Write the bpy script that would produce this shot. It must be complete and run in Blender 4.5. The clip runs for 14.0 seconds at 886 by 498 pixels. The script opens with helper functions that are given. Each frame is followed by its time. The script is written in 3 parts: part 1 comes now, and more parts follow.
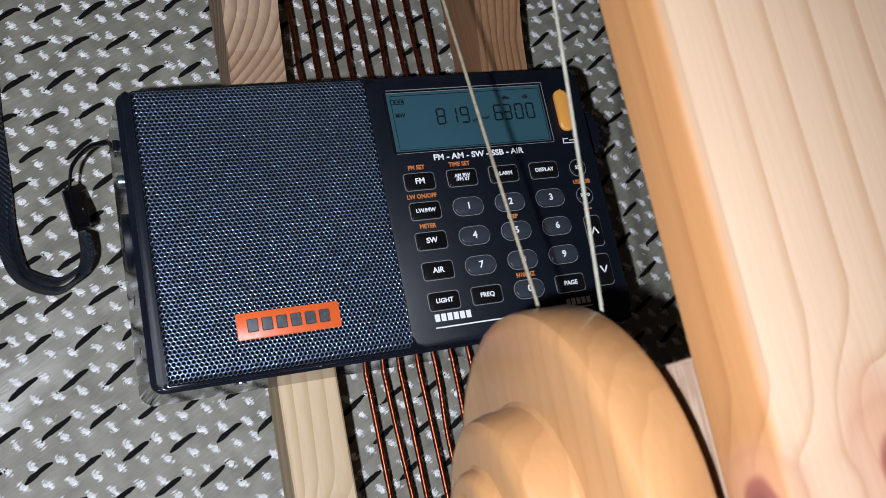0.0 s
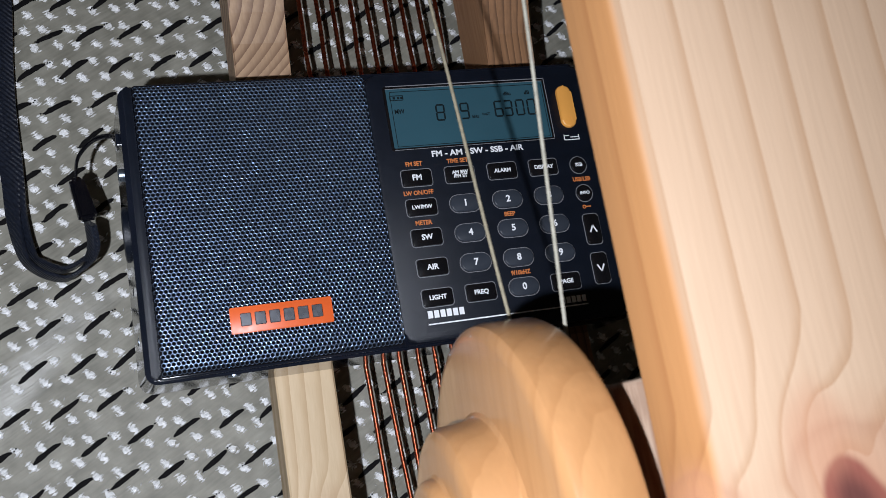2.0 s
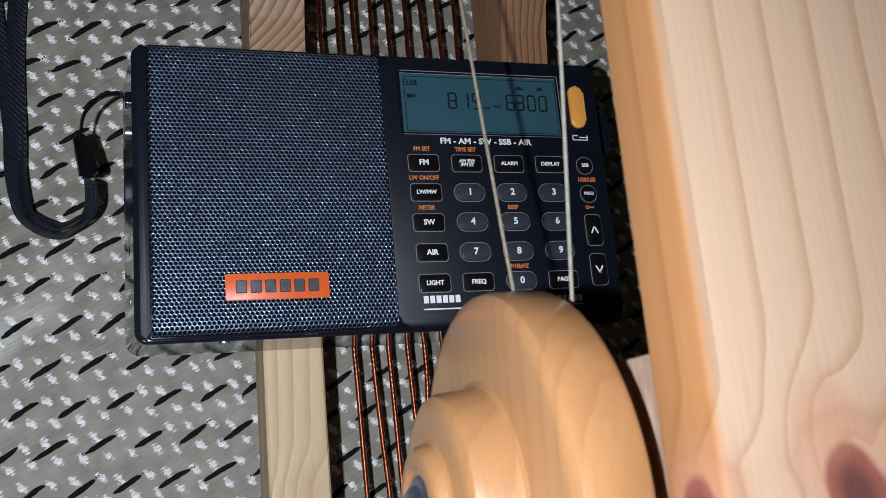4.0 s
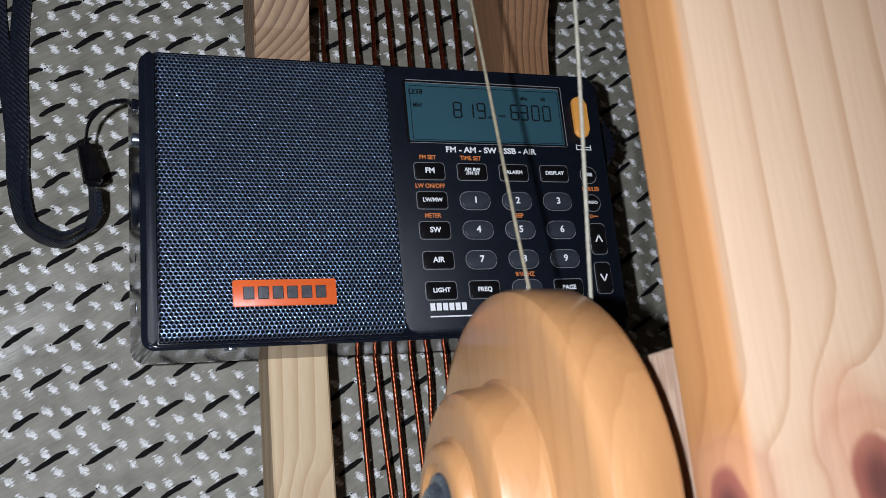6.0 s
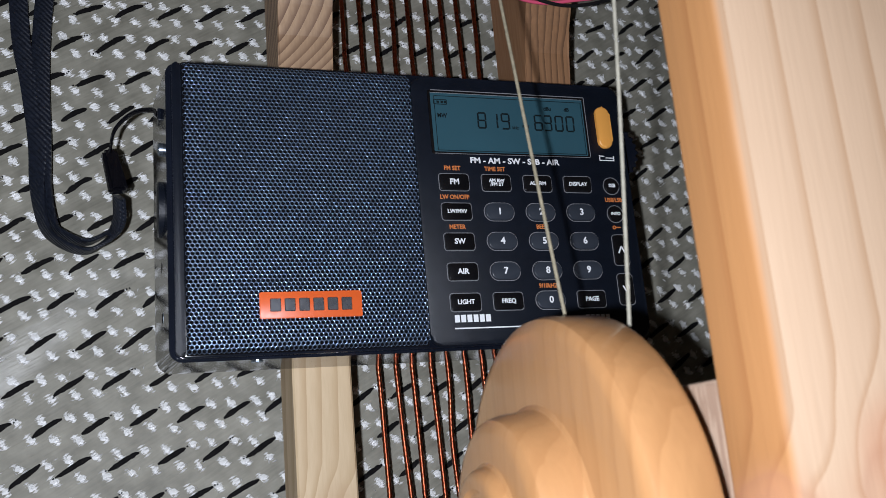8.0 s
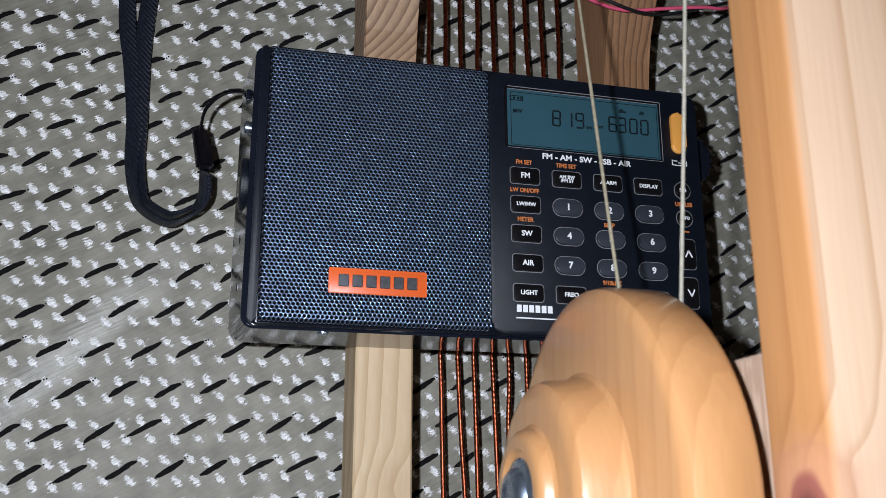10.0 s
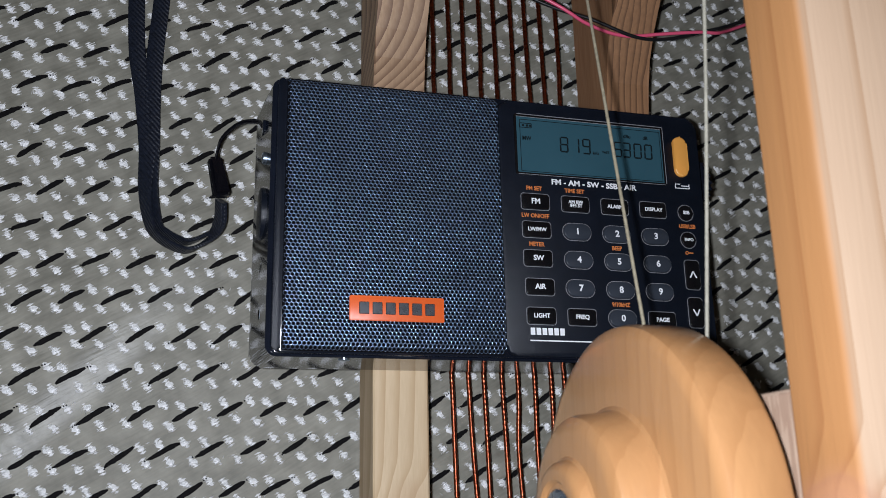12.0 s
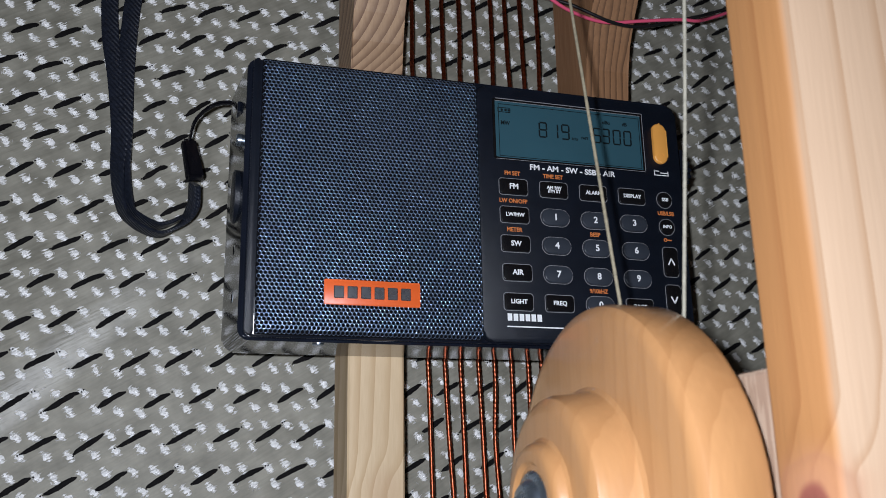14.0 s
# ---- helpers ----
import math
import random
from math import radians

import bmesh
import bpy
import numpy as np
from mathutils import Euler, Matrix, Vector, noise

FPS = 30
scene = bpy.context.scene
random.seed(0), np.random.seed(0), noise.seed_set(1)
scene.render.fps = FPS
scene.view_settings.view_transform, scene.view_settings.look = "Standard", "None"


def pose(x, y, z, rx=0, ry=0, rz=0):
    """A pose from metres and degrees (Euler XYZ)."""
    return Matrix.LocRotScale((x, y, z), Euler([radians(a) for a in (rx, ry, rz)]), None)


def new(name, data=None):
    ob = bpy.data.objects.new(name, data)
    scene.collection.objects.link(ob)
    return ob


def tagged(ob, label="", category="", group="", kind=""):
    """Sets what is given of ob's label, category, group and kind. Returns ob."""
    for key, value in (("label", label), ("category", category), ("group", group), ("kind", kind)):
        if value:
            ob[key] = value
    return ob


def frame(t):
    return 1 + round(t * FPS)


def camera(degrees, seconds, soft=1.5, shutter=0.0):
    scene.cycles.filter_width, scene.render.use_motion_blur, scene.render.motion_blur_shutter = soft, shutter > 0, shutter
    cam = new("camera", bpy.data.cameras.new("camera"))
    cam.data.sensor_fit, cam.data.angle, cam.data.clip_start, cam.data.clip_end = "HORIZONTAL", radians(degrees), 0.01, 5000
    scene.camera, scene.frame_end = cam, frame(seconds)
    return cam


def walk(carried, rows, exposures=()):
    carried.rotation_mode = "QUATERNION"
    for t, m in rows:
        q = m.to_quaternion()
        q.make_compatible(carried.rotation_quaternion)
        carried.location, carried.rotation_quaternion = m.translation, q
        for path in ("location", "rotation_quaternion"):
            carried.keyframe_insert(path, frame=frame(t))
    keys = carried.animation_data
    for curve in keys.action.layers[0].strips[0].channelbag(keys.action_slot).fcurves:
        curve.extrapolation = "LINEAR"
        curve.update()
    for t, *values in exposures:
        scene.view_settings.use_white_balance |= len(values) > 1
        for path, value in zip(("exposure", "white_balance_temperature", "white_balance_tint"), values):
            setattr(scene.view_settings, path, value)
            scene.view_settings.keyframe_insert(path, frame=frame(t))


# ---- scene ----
cam = camera(52.0, 14.0, soft=0.7)
cam.data.dof.use_dof, cam.data.dof.focus_distance, cam.data.dof.aperture_fstop = True, 0.30, 34.0
PATH = [
    (0, -0.08058, -0.07681, 0.33263, 16.665, -17.165, -11.770),
    (0.5, -0.07216, -0.06358, 0.33844, 14.107, -15.359, -10.547),
    (1, -0.08164, -0.06255, 0.33405, 14.221, -17.019, -10.440),
    (1.5, -0.08176, -0.06282, 0.33618, 14.207, -16.984, -10.342),
    (2, -0.06642, -0.07266, 0.34041, 14.442, -14.857, -9.972),
    (2.5, -0.05436, -0.08911, 0.34119, 13.230, -14.529, -6.695),
    (3, -0.05052, -0.09034, 0.33867, 14.267, -13.638, -6.070),
    (3.5, -0.06611, -0.08173, 0.33655, 14.281, -16.161, -5.306),
    (6, -0.07824, -0.08675, 0.33223, 16.141, -18.013, -5.597),
    (6.5, -0.07948, -0.08196, 0.33215, 15.077, -18.130, -5.132),
    (7, -0.08130, -0.08513, 0.33215, 15.675, -18.330, -5.191),
    (9.5, -0.08953, -0.06772, 0.33442, 14.198, -15.677, -4.763),
    (10, -0.08325, -0.09308, 0.33642, 15.597, -14.267, -0.036),
    (10.5, -0.10661, -0.08769, 0.32952, 15.936, -17.698, -1.440),
    (11, -0.09670, -0.09483, 0.33571, 15.363, -15.818, -1.138),
    (11.5, -0.09662, -0.08908, 0.34258, 15.403, -15.635, -1.762),
    (12, -0.09804, -0.08655, 0.34321, 15.759, -15.567, -1.207),
    (12.5, -0.09711, -0.08669, 0.34019, 16.033, -15.526, -0.924),
    (13, -0.09834, -0.08753, 0.33863, 15.407, -15.771, -0.868),
    (13.5, -0.10082, -0.08875, 0.33798, 15.463, -16.869, -0.988),
    (14, -0.09560, -0.08948, 0.33936, 15.556, -16.836, -1.140),
]
walk(cam, [(t, pose(x, y, z, rx, ry, rz)) for t, x, y, z, rx, ry, rz in PATH],
     ((0, 0.08), (2, 0.02), (2.5, -0.20), (3, -0.20), (3.5, -0.20), (6, -0.12), (7, -0.12), (9.5, 0.07), (11, -0.14), (14, -0.15)))

# ---- light: a small phone lamp beside the lens in a dim room ----
world = bpy.data.worlds.new("room_dusk")
scene.world = world
world.use_nodes = True
bg = world.node_tree.nodes["Background"]
bg.inputs[0].default_value = (0.9, 0.95, 1.0, 1)
bg.inputs[1].default_value = 0.02
torch = bpy.data.lights.new("phone_torch", "POINT")
torch.energy, torch.shadow_soft_size, torch.color = 4.0, 0.0025, (0.90, 0.955, 1.085)
new("phone_torch", torch).location = (-0.104, -0.084, 0.337)


# ---- materials ----
def links_of(m):
    return m.node_tree.nodes, m.node_tree.links


def surf(name, colour, rough=0.5, metal=0.0, spread=0.15, scale=60.0, bump=0.0, bump_scale=400.0, coat=0.0, stretch=(1, 1, 1), spec=0.5, weave=0.0):
    """A plain material whose colour, roughness and relief vary at two scales."""
    m = bpy.data.materials.new(name)
    m.use_nodes = True
    n, l = links_of(m)
    b = n["Principled BSDF"]
    b.inputs["Roughness"].default_value, b.inputs["Metallic"].default_value = rough, metal
    b.inputs["Coat Weight"].default_value, b.inputs["Coat Roughness"].default_value = coat, 0.08
    b.inputs["Specular IOR Level"].default_value = spec
    co, mp = n.new("ShaderNodeTexCoord"), n.new("ShaderNodeMapping")
    mp.inputs["Scale"].default_value = stretch
    l.new(co.outputs["Object"], mp.inputs["Vector"])
    big, fine = n.new("ShaderNodeTexNoise"), n.new("ShaderNodeTexNoise")
    big.inputs["Scale"].default_value, fine.inputs["Scale"].default_value = scale, bump_scale
    big.inputs["Detail"].default_value, fine.inputs["Detail"].default_value = 4, 3
    for t in (big, fine):
        l.new(mp.outputs[0], t.inputs["Vector"])
    ramp = n.new("ShaderNodeValToRGB")
    ramp.color_ramp.elements[0].position, ramp.color_ramp.elements[1].position = 0.3, 0.7
    lo, hi = 1 - spread, 1 + spread
    ramp.color_ramp.elements[0].color = (*[c * lo for c in colour], 1)
    ramp.color_ramp.elements[1].color = (*[min(1, c * hi) for c in colour], 1)
    l.new(big.outputs[0], ramp.inputs[0])
    l.new(ramp.outputs[0], b.inputs["Base Color"])
    rr = n.new("ShaderNodeMapRange")
    rr.inputs[3].default_value, rr.inputs[4].default_value = max(0.02, rough * 0.75), min(1, rough * 1.25)
    l.new(fine.outputs[0], rr.inputs[0])
    l.new(rr.outputs[0], b.inputs["Roughness"])
    if bump:
        bp = n.new("ShaderNodeBump")
        bp.inputs["Strength"].default_value, bp.inputs["Distance"].default_value = bump, 0.0004
        l.new(fine.outputs[0], bp.inputs["Height"])
        l.new(bp.outputs[0], b.inputs["Normal"])
        if weave:
            wv = n.new("ShaderNodeTexWave")
            wv.bands_direction = "DIAGONAL"
            wv.inputs["Scale"].default_value, wv.inputs["Distortion"].default_value = weave, 1.5
            l.new(mp.outputs[0], wv.inputs["Vector"])
            l.new(wv.outputs["Fac"], bp.inputs["Height"])
    return m


def wood(name, pale, dark, bands=160.0, rough=0.5, coat=0.0, knots=(), warp=6.0, turn=(0, 0, 0), along=0.07, shift=(0, 0, 0), edge=None, curl=6.0, thin=0.62, sweep=None, fibres=0.35):
    """Softwood with growth rings that run along y, and knots (place, radius, weight of a faint one) that bend them."""
    m = bpy.data.materials.new(name)
    m.use_nodes = True
    n, l = links_of(m)
    b = n["Principled BSDF"]
    b.inputs["Coat Weight"].default_value, b.inputs["Coat Roughness"].default_value = coat, 0.12
    co, mp = n.new("ShaderNodeTexCoord"), n.new("ShaderNodeMapping")
    mp.inputs["Rotation"].default_value = [radians(a) for a in turn]
    mp.inputs["Location"].default_value = shift
    l.new(co.outputs["Object"], mp.inputs["Vector"])
    long = n.new("ShaderNodeMapping")
    long.inputs["Scale"].default_value = (1, along, 1)
    l.new(mp.outputs[0], long.inputs["Vector"])
    vec, shade = long.outputs[0], None
    if sweep:
        # the rings bend aside towards one end of the piece: x grows with the square of the way from y1
        ys, dy, sqr, side, bent = (n.new("ShaderNodeSeparateXYZ"), n.new("ShaderNodeMapRange"), n.new("ShaderNodeMath"),
                                   n.new("ShaderNodeCombineXYZ"), n.new("ShaderNodeVectorMath"))
        l.new(co.outputs["Object"], ys.inputs[0])
        l.new(ys.outputs[1], dy.inputs[0])
        dy.inputs[1].default_value, dy.inputs[2].default_value = sweep[0], sweep[0] - 0.06
        dy.inputs[3].default_value, dy.inputs[4].default_value = 0.0, 0.06 * sweep[1] ** 0.5
        sqr.operation = "POWER"
        sqr.inputs[1].default_value = 2.0
        l.new(dy.outputs[0], sqr.inputs[0])
        l.new(sqr.outputs[0], side.inputs[0])
        bent.operation = "ADD"
        l.new(vec, bent.inputs[0])
        l.new(side.outputs[0], bent.inputs[1])
        vec = bent.outputs[0]
    for place, radius, *faint in knots:
        d = n.new("ShaderNodeVectorMath")
        d.operation = "SUBTRACT"
        d.inputs[1].default_value = place
        l.new(co.outputs["Object"], d.inputs[0])
        sq = n.new("ShaderNodeVectorMath")
        sq.operation = "MULTIPLY"
        sq.inputs[1].default_value = (1.0 / radius, 0.85 / radius, 1.0 / radius)
        l.new(d.outputs[0], sq.inputs[0])
        wob = n.new("ShaderNodeTexNoise")
        wob.inputs["Scale"].default_value = 75
        wob.inputs["Detail"].default_value = 1.5
        l.new(co.outputs["Object"], wob.inputs["Vector"])
        ln = n.new("ShaderNodeVectorMath")
        ln.operation = "LENGTH"
        l.new(sq.outputs[0], ln.inputs[0])
        ad = n.new("ShaderNodeMath")
        ad.operation = "MULTIPLY_ADD"
        ad.inputs[1].default_value = 1.1
        l.new(wob.outputs[0], ad.inputs[0])
        l.new(ln.outputs["Value"], ad.inputs[2])
        fall = n.new("ShaderNodeMapRange")
        fall.interpolation_type = "SMOOTHSTEP"
        fall.inputs[1].default_value, fall.inputs[2].default_value = 0.5, 4.2
        fall.inputs[3].default_value, fall.inputs[4].default_value = radius * 1.25, 0.0
        l.new(ad.outputs[0], fall.inputs[0])
        push = n.new("ShaderNodeVectorMath")
        push.operation = "MULTIPLY_ADD"
        comb = n.new("ShaderNodeCombineXYZ")
        l.new(fall.outputs[0], comb.inputs[0])
        push.inputs[1].default_value = (1, 0, 0)
        l.new(comb.outputs[0], push.inputs[0])
        l.new(vec, push.inputs[2])
        vec = push.outputs[0]
        heart = n.new("ShaderNodeMapRange")
        heart.interpolation_type = "SMOOTHSTEP"
        heart.inputs[1].default_value, heart.inputs[2].default_value = 1.15, 1.42
        heart.inputs[3].default_value, heart.inputs[4].default_value = 1.0, 0.0
        l.new(ad.outputs[0], heart.inputs[0])
        core = n.new("ShaderNodeMapRange")
        core.interpolation_type = "SMOOTHSTEP"
        core.inputs[1].default_value, core.inputs[2].default_value = 0.55, 1.2
        core.inputs[3].default_value, core.inputs[4].default_value = 0.85, 0.0
        l.new(ad.outputs[0], core.inputs[0])
        halo = n.new("ShaderNodeMapRange")
        halo.interpolation_type = "SMOOTHSTEP"
        halo.inputs[1].default_value, halo.inputs[2].default_value = 1.1, 3.0
        halo.inputs[3].default_value, halo.inputs[4].default_value = 0.62, 0.0
        l.new(ad.outputs[0], halo.inputs[0])
        shade = (shade or []) + [(halo.outputs[0], (0.36, 0.17, 0.095))]
        line = n.new("ShaderNodeValToRGB")
        band = line.color_ramp.elements
        band[0].position, band[1].position = 0.44, 0.56
        band[0].color, band[1].color = (0, 0, 0, 1), (0, 0, 0, 1)
        band.new(0.51).color = (0.28, 0.28, 0.28, 1)
        reach = n.new("ShaderNodeMath")
        reach.operation = "MULTIPLY"
        reach.inputs[1].default_value = 0.25
        l.new(ad.outputs[0], reach.inputs[0])
        l.new(reach.outputs[0], line.inputs[0])
        if not faint:
            shade += [(line.outputs[0], (0.25, 0.11, 0.06))]
        if faint:
            halo.inputs[3].default_value = faint[0]
        else:
            shade += [(heart.outputs[0], (0.19, 0.055, 0.035)), (core.outputs[0], (0.065, 0.016, 0.012))]
    rings = n.new("ShaderNodeTexWave")
    rings.wave_profile = "SAW"
    rings.inputs["Scale"].default_value = bands / 6.2832
    rings.inputs["Distortion"].default_value, rings.inputs["Detail"].default_value = warp, 2
    rings.inputs["Detail Scale"].default_value = curl
    l.new(vec, rings.inputs["Vector"])
    fibre = n.new("ShaderNodeTexNoise")
    fibre.inputs["Scale"].default_value, fibre.inputs["Detail"].default_value = 900, 3
    l.new(long.outputs[0], fibre.inputs["Vector"])
    blotch = n.new("ShaderNodeTexNoise")
    blotch.inputs["Scale"].default_value = 25
    l.new(mp.outputs[0], blotch.inputs["Vector"])
    ramp = n.new("ShaderNodeValToRGB")
    e = ramp.color_ramp.elements
    e[0].position, e[1].position = 0.0, 1.0
    e[0].color, e[1].color = (*pale, 1), (*dark, 1)
    mid = e.new(thin)
    mid.color = (*[p * 0.8 + d * 0.2 for p, d in zip(pale, dark)], 1)
    l.new(rings.outputs["Fac"], ramp.inputs[0])

    def mix(fac, a, bcol, kind="MIX"):
        x = n.new("ShaderNodeMix")
        x.data_type, x.blend_type = "RGBA", kind
        if isinstance(fac, float):
            x.inputs[0].default_value = fac
        else:
            l.new(fac, x.inputs[0])
        l.new(a, x.inputs[6])
        if isinstance(bcol, tuple):
            x.inputs[7].default_value = (*bcol, 1)
        else:
            l.new(bcol, x.inputs[7])
        return x.outputs[2]

    fr = n.new("ShaderNodeMapRange")
    fr.inputs[1].default_value, fr.inputs[2].default_value = 0.3, 0.75
    fr.inputs[3].default_value, fr.inputs[4].default_value = 0.0, fibres
    l.new(fibre.outputs[0], fr.inputs[0])
    col = mix(fr.outputs[0], ramp.outputs[0], tuple(d * 0.9 for d in dark))
    br = n.new("ShaderNodeMapRange")
    br.inputs[1].default_value, br.inputs[2].default_value = 0.35, 0.7
    br.inputs[3].default_value, br.inputs[4].default_value = 0.0, 0.45
    l.new(blotch.outputs[0], br.inputs[0])
    col = mix(br.outputs[0], col, tuple(p * 0.55 + d * 0.4 for p, d in zip(pale, dark)))
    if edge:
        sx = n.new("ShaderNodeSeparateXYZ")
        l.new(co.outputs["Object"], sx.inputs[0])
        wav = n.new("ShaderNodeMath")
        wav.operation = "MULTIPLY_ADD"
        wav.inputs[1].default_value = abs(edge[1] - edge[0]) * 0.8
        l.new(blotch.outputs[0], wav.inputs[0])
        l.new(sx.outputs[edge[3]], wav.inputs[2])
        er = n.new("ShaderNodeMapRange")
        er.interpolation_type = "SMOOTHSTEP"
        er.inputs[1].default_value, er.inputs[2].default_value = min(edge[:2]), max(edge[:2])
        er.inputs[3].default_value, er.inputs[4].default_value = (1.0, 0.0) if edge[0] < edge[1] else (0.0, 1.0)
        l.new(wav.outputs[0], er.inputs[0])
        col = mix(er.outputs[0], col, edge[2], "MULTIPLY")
    for s, tint in shade or ():
        col = mix(s, col, tint)
    l.new(col, b.inputs["Base Color"])
    rr = n.new("ShaderNodeMapRange")
    rr.inputs[3].default_value, rr.inputs[4].default_value = rough * 0.8, min(1, rough * 1.2)
    l.new(fibre.outputs[0], rr.inputs[0])
    l.new(rr.outputs[0], b.inputs["Roughness"])
    bp = n.new("ShaderNodeBump")
    bp.inputs["Strength"].default_value, bp.inputs["Distance"].default_value = 0.25, 0.0003
    l.new(fibre.outputs[0], bp.inputs["Height"])
    l.new(bp.outputs[0], b.inputs["Normal"])
    return m


def cloth_material():
    """Grey-brown glossy woven mat: faint diagonal streaks over blotches, with a plastic sheen."""
    m = bpy.data.materials.new("woven_mat")
    m.use_nodes = True
    n, l = links_of(m)
    b = n["Principled BSDF"]
    co, mp = n.new("ShaderNodeTexCoord"), n.new("ShaderNodeMapping")
    turned = n.new("ShaderNodeMapping")
    turned.inputs["Rotation"].default_value = (0, 0, radians(-30))
    mp.inputs["Scale"].default_value = (0.10, 1.4, 1)
    l.new(co.outputs["Object"], turned.inputs["Vector"])
    l.new(turned.outputs[0], mp.inputs["Vector"])
    streak, blot, fine = (n.new("ShaderNodeTexNoise") for _ in range(3))
    streak.inputs["Scale"].default_value, streak.inputs["Detail"].default_value = 700, 3
    blot.inputs["Scale"].default_value, blot.inputs["Detail"].default_value = 110, 6
    fine.inputs["Scale"].default_value, fine.inputs["Detail"].default_value = 1500, 2
    l.new(mp.outputs[0], streak.inputs["Vector"])
    l.new(co.outputs["Object"], blot.inputs["Vector"])
    l.new(co.outputs["Object"], fine.inputs["Vector"])
    add = n.new("ShaderNodeMath")
    add.operation = "MULTIPLY_ADD"
    add.inputs[1].default_value = 0.3
    l.new(streak.outputs[0], add.inputs[0])
    half = n.new("ShaderNodeMath")
    half.operation = "MULTIPLY"
    half.inputs[1].default_value = 0.7
    l.new(blot.outputs[0], half.inputs[0])
    l.new(half.outputs[0], add.inputs[2])
    ramp = n.new("ShaderNodeValToRGB")
    ramp.color_ramp.elements[0].position, ramp.color_ramp.elements[1].position = 0.34, 0.68
    ramp.color_ramp.elements[0].color = (0.180, 0.171, 0.135, 1)
    ramp.color_ramp.elements[1].color = (0.338, 0.322, 0.264, 1)
    l.new(add.outputs[0], ramp.inputs[0])
    l.new(ramp.outputs[0], b.inputs["Base Color"])
    rr = n.new("ShaderNodeMapRange")
    rr.inputs[3].default_value, rr.inputs[4].default_value = 0.48, 0.68
    b.inputs["Specular IOR Level"].default_value = 0.4
    l.new(streak.outputs[0], rr.inputs[0])
    # the crease is rubbed smooth
    dot, rub, worn = n.new("ShaderNodeVectorMath"), n.new("ShaderNodeMapRange"), n.new("ShaderNodeMix")
    dot.operation = "DOT_PRODUCT"
    dot.inputs[1].default_value = (0.73, -0.68, 0)
    l.new(co.outputs["Object"], dot.inputs[0])
    off, size = n.new("ShaderNodeMath"), n.new("ShaderNodeMath")
    off.operation, size.operation = "ADD", "ABSOLUTE"
    off.inputs[1].default_value = 0.0672
    l.new(dot.outputs["Value"], off.inputs[0])
    l.new(off.outputs[0], size.inputs[0])
    rub.interpolation_type = "SMOOTHSTEP"
    rub.inputs[1].default_value, rub.inputs[2].default_value = 0.003, 0.010
    rub.inputs[3].default_value, rub.inputs[4].default_value = 1.0, 0.0
    l.new(size.outputs[0], rub.inputs[0])
    worn.data_type = "FLOAT"
    l.new(rub.outputs[0], worn.inputs[0])
    l.new(rr.outputs[0], worn.inputs[2])
    worn.inputs[3].default_value = 0.40
    l.new(worn.outputs[0], b.inputs["Roughness"])
    bp = n.new("ShaderNodeBump")
    bp.inputs["Strength"].default_value, bp.inputs["Distance"].default_value = 0.6, 0.0008
    l.new(add.outputs[0], bp.inputs["Height"])
    l.new(bp.outputs[0], b.inputs["Normal"])
    return m


MAT = cloth_material()
TUFT = surf("white_tuft", (0.90, 0.90, 0.875), 0.75, spread=0.22, scale=420)
THREAD = surf("black_thread", (0.006, 0.0055, 0.006), 0.9, spread=0.4, scale=900, spec=0.15)
WALL = surf("wall_paint", (0.55, 0.52, 0.46), 0.8, spread=0.05, scale=3, bump=0.2, bump_scale=60)
BAR = wood("pale_softwood", (0.65, 0.495, 0.31), (0.47, 0.315, 0.165), bands=420, rough=0.6, warp=5.0, along=0.14, curl=0.6, turn=(0, 20, 2), fibres=0.25, thin=0.5,
           knots=(((-0.0262, -0.088, 0.046), 0.0040, 0.16), ((-0.0370, -0.106, 0.046), 0.0058, 0.55)))
BAR_TOP = wood("ringed_softwood", (0.56, 0.37, 0.22), (0.10, 0.040, 0.020), bands=560, rough=0.6, warp=3.0, along=0.16, curl=0.55, turn=(0, 20, 0), sweep=(0.098, 13.0), thin=0.38, fibres=0.3)
BLOCK = wood("pinkish_softwood", (0.42, 0.30, 0.215), (0.29, 0.185, 0.125), bands=700, rough=0.6, warp=2.0, along=0.1)
BAR_B = wood("reddish_softwood", (0.38, 0.195, 0.092), (0.10, 0.048, 0.023), bands=700, rough=0.6, warp=7.0, curl=0.7, along=0.07, shift=(0.02, 0.3, 0))
PINE = wood("pine_board", (0.415, 0.288, 0.189), (0.315, 0.190, 0.105), bands=300, rough=0.85, warp=2.5, along=0.05, coat=0.0, curl=1.0, thin=0.76, fibres=0.16,
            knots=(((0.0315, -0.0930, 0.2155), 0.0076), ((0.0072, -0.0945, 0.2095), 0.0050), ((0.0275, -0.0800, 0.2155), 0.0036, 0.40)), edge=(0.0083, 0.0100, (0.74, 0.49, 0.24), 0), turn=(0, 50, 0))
TURNED = wood("varnished_turned_wood", (0.375, 0.190, 0.077), (0.325, 0.158, 0.061), bands=420, rough=0.38, warp=4.0, curl=1.5, along=0.12, coat=0.6, turn=(0, 62, 0))
SHELL = surf("black_gloss_plastic", (0.006, 0.008, 0.014), 0.10, spread=0.2, scale=100, coat=0.3)
PANEL = surf("black_satin_plastic", (0.0048, 0.0070, 0.0125), 0.38, spread=0.15, scale=200, bump=0.25, bump_scale=5000, spec=0.3)
STEEL = surf("black_steel_mesh", (0.205, 0.28, 0.405), 0.25, metal=0.9, spread=0.06, scale=150, bump=0.1, bump_scale=3000)
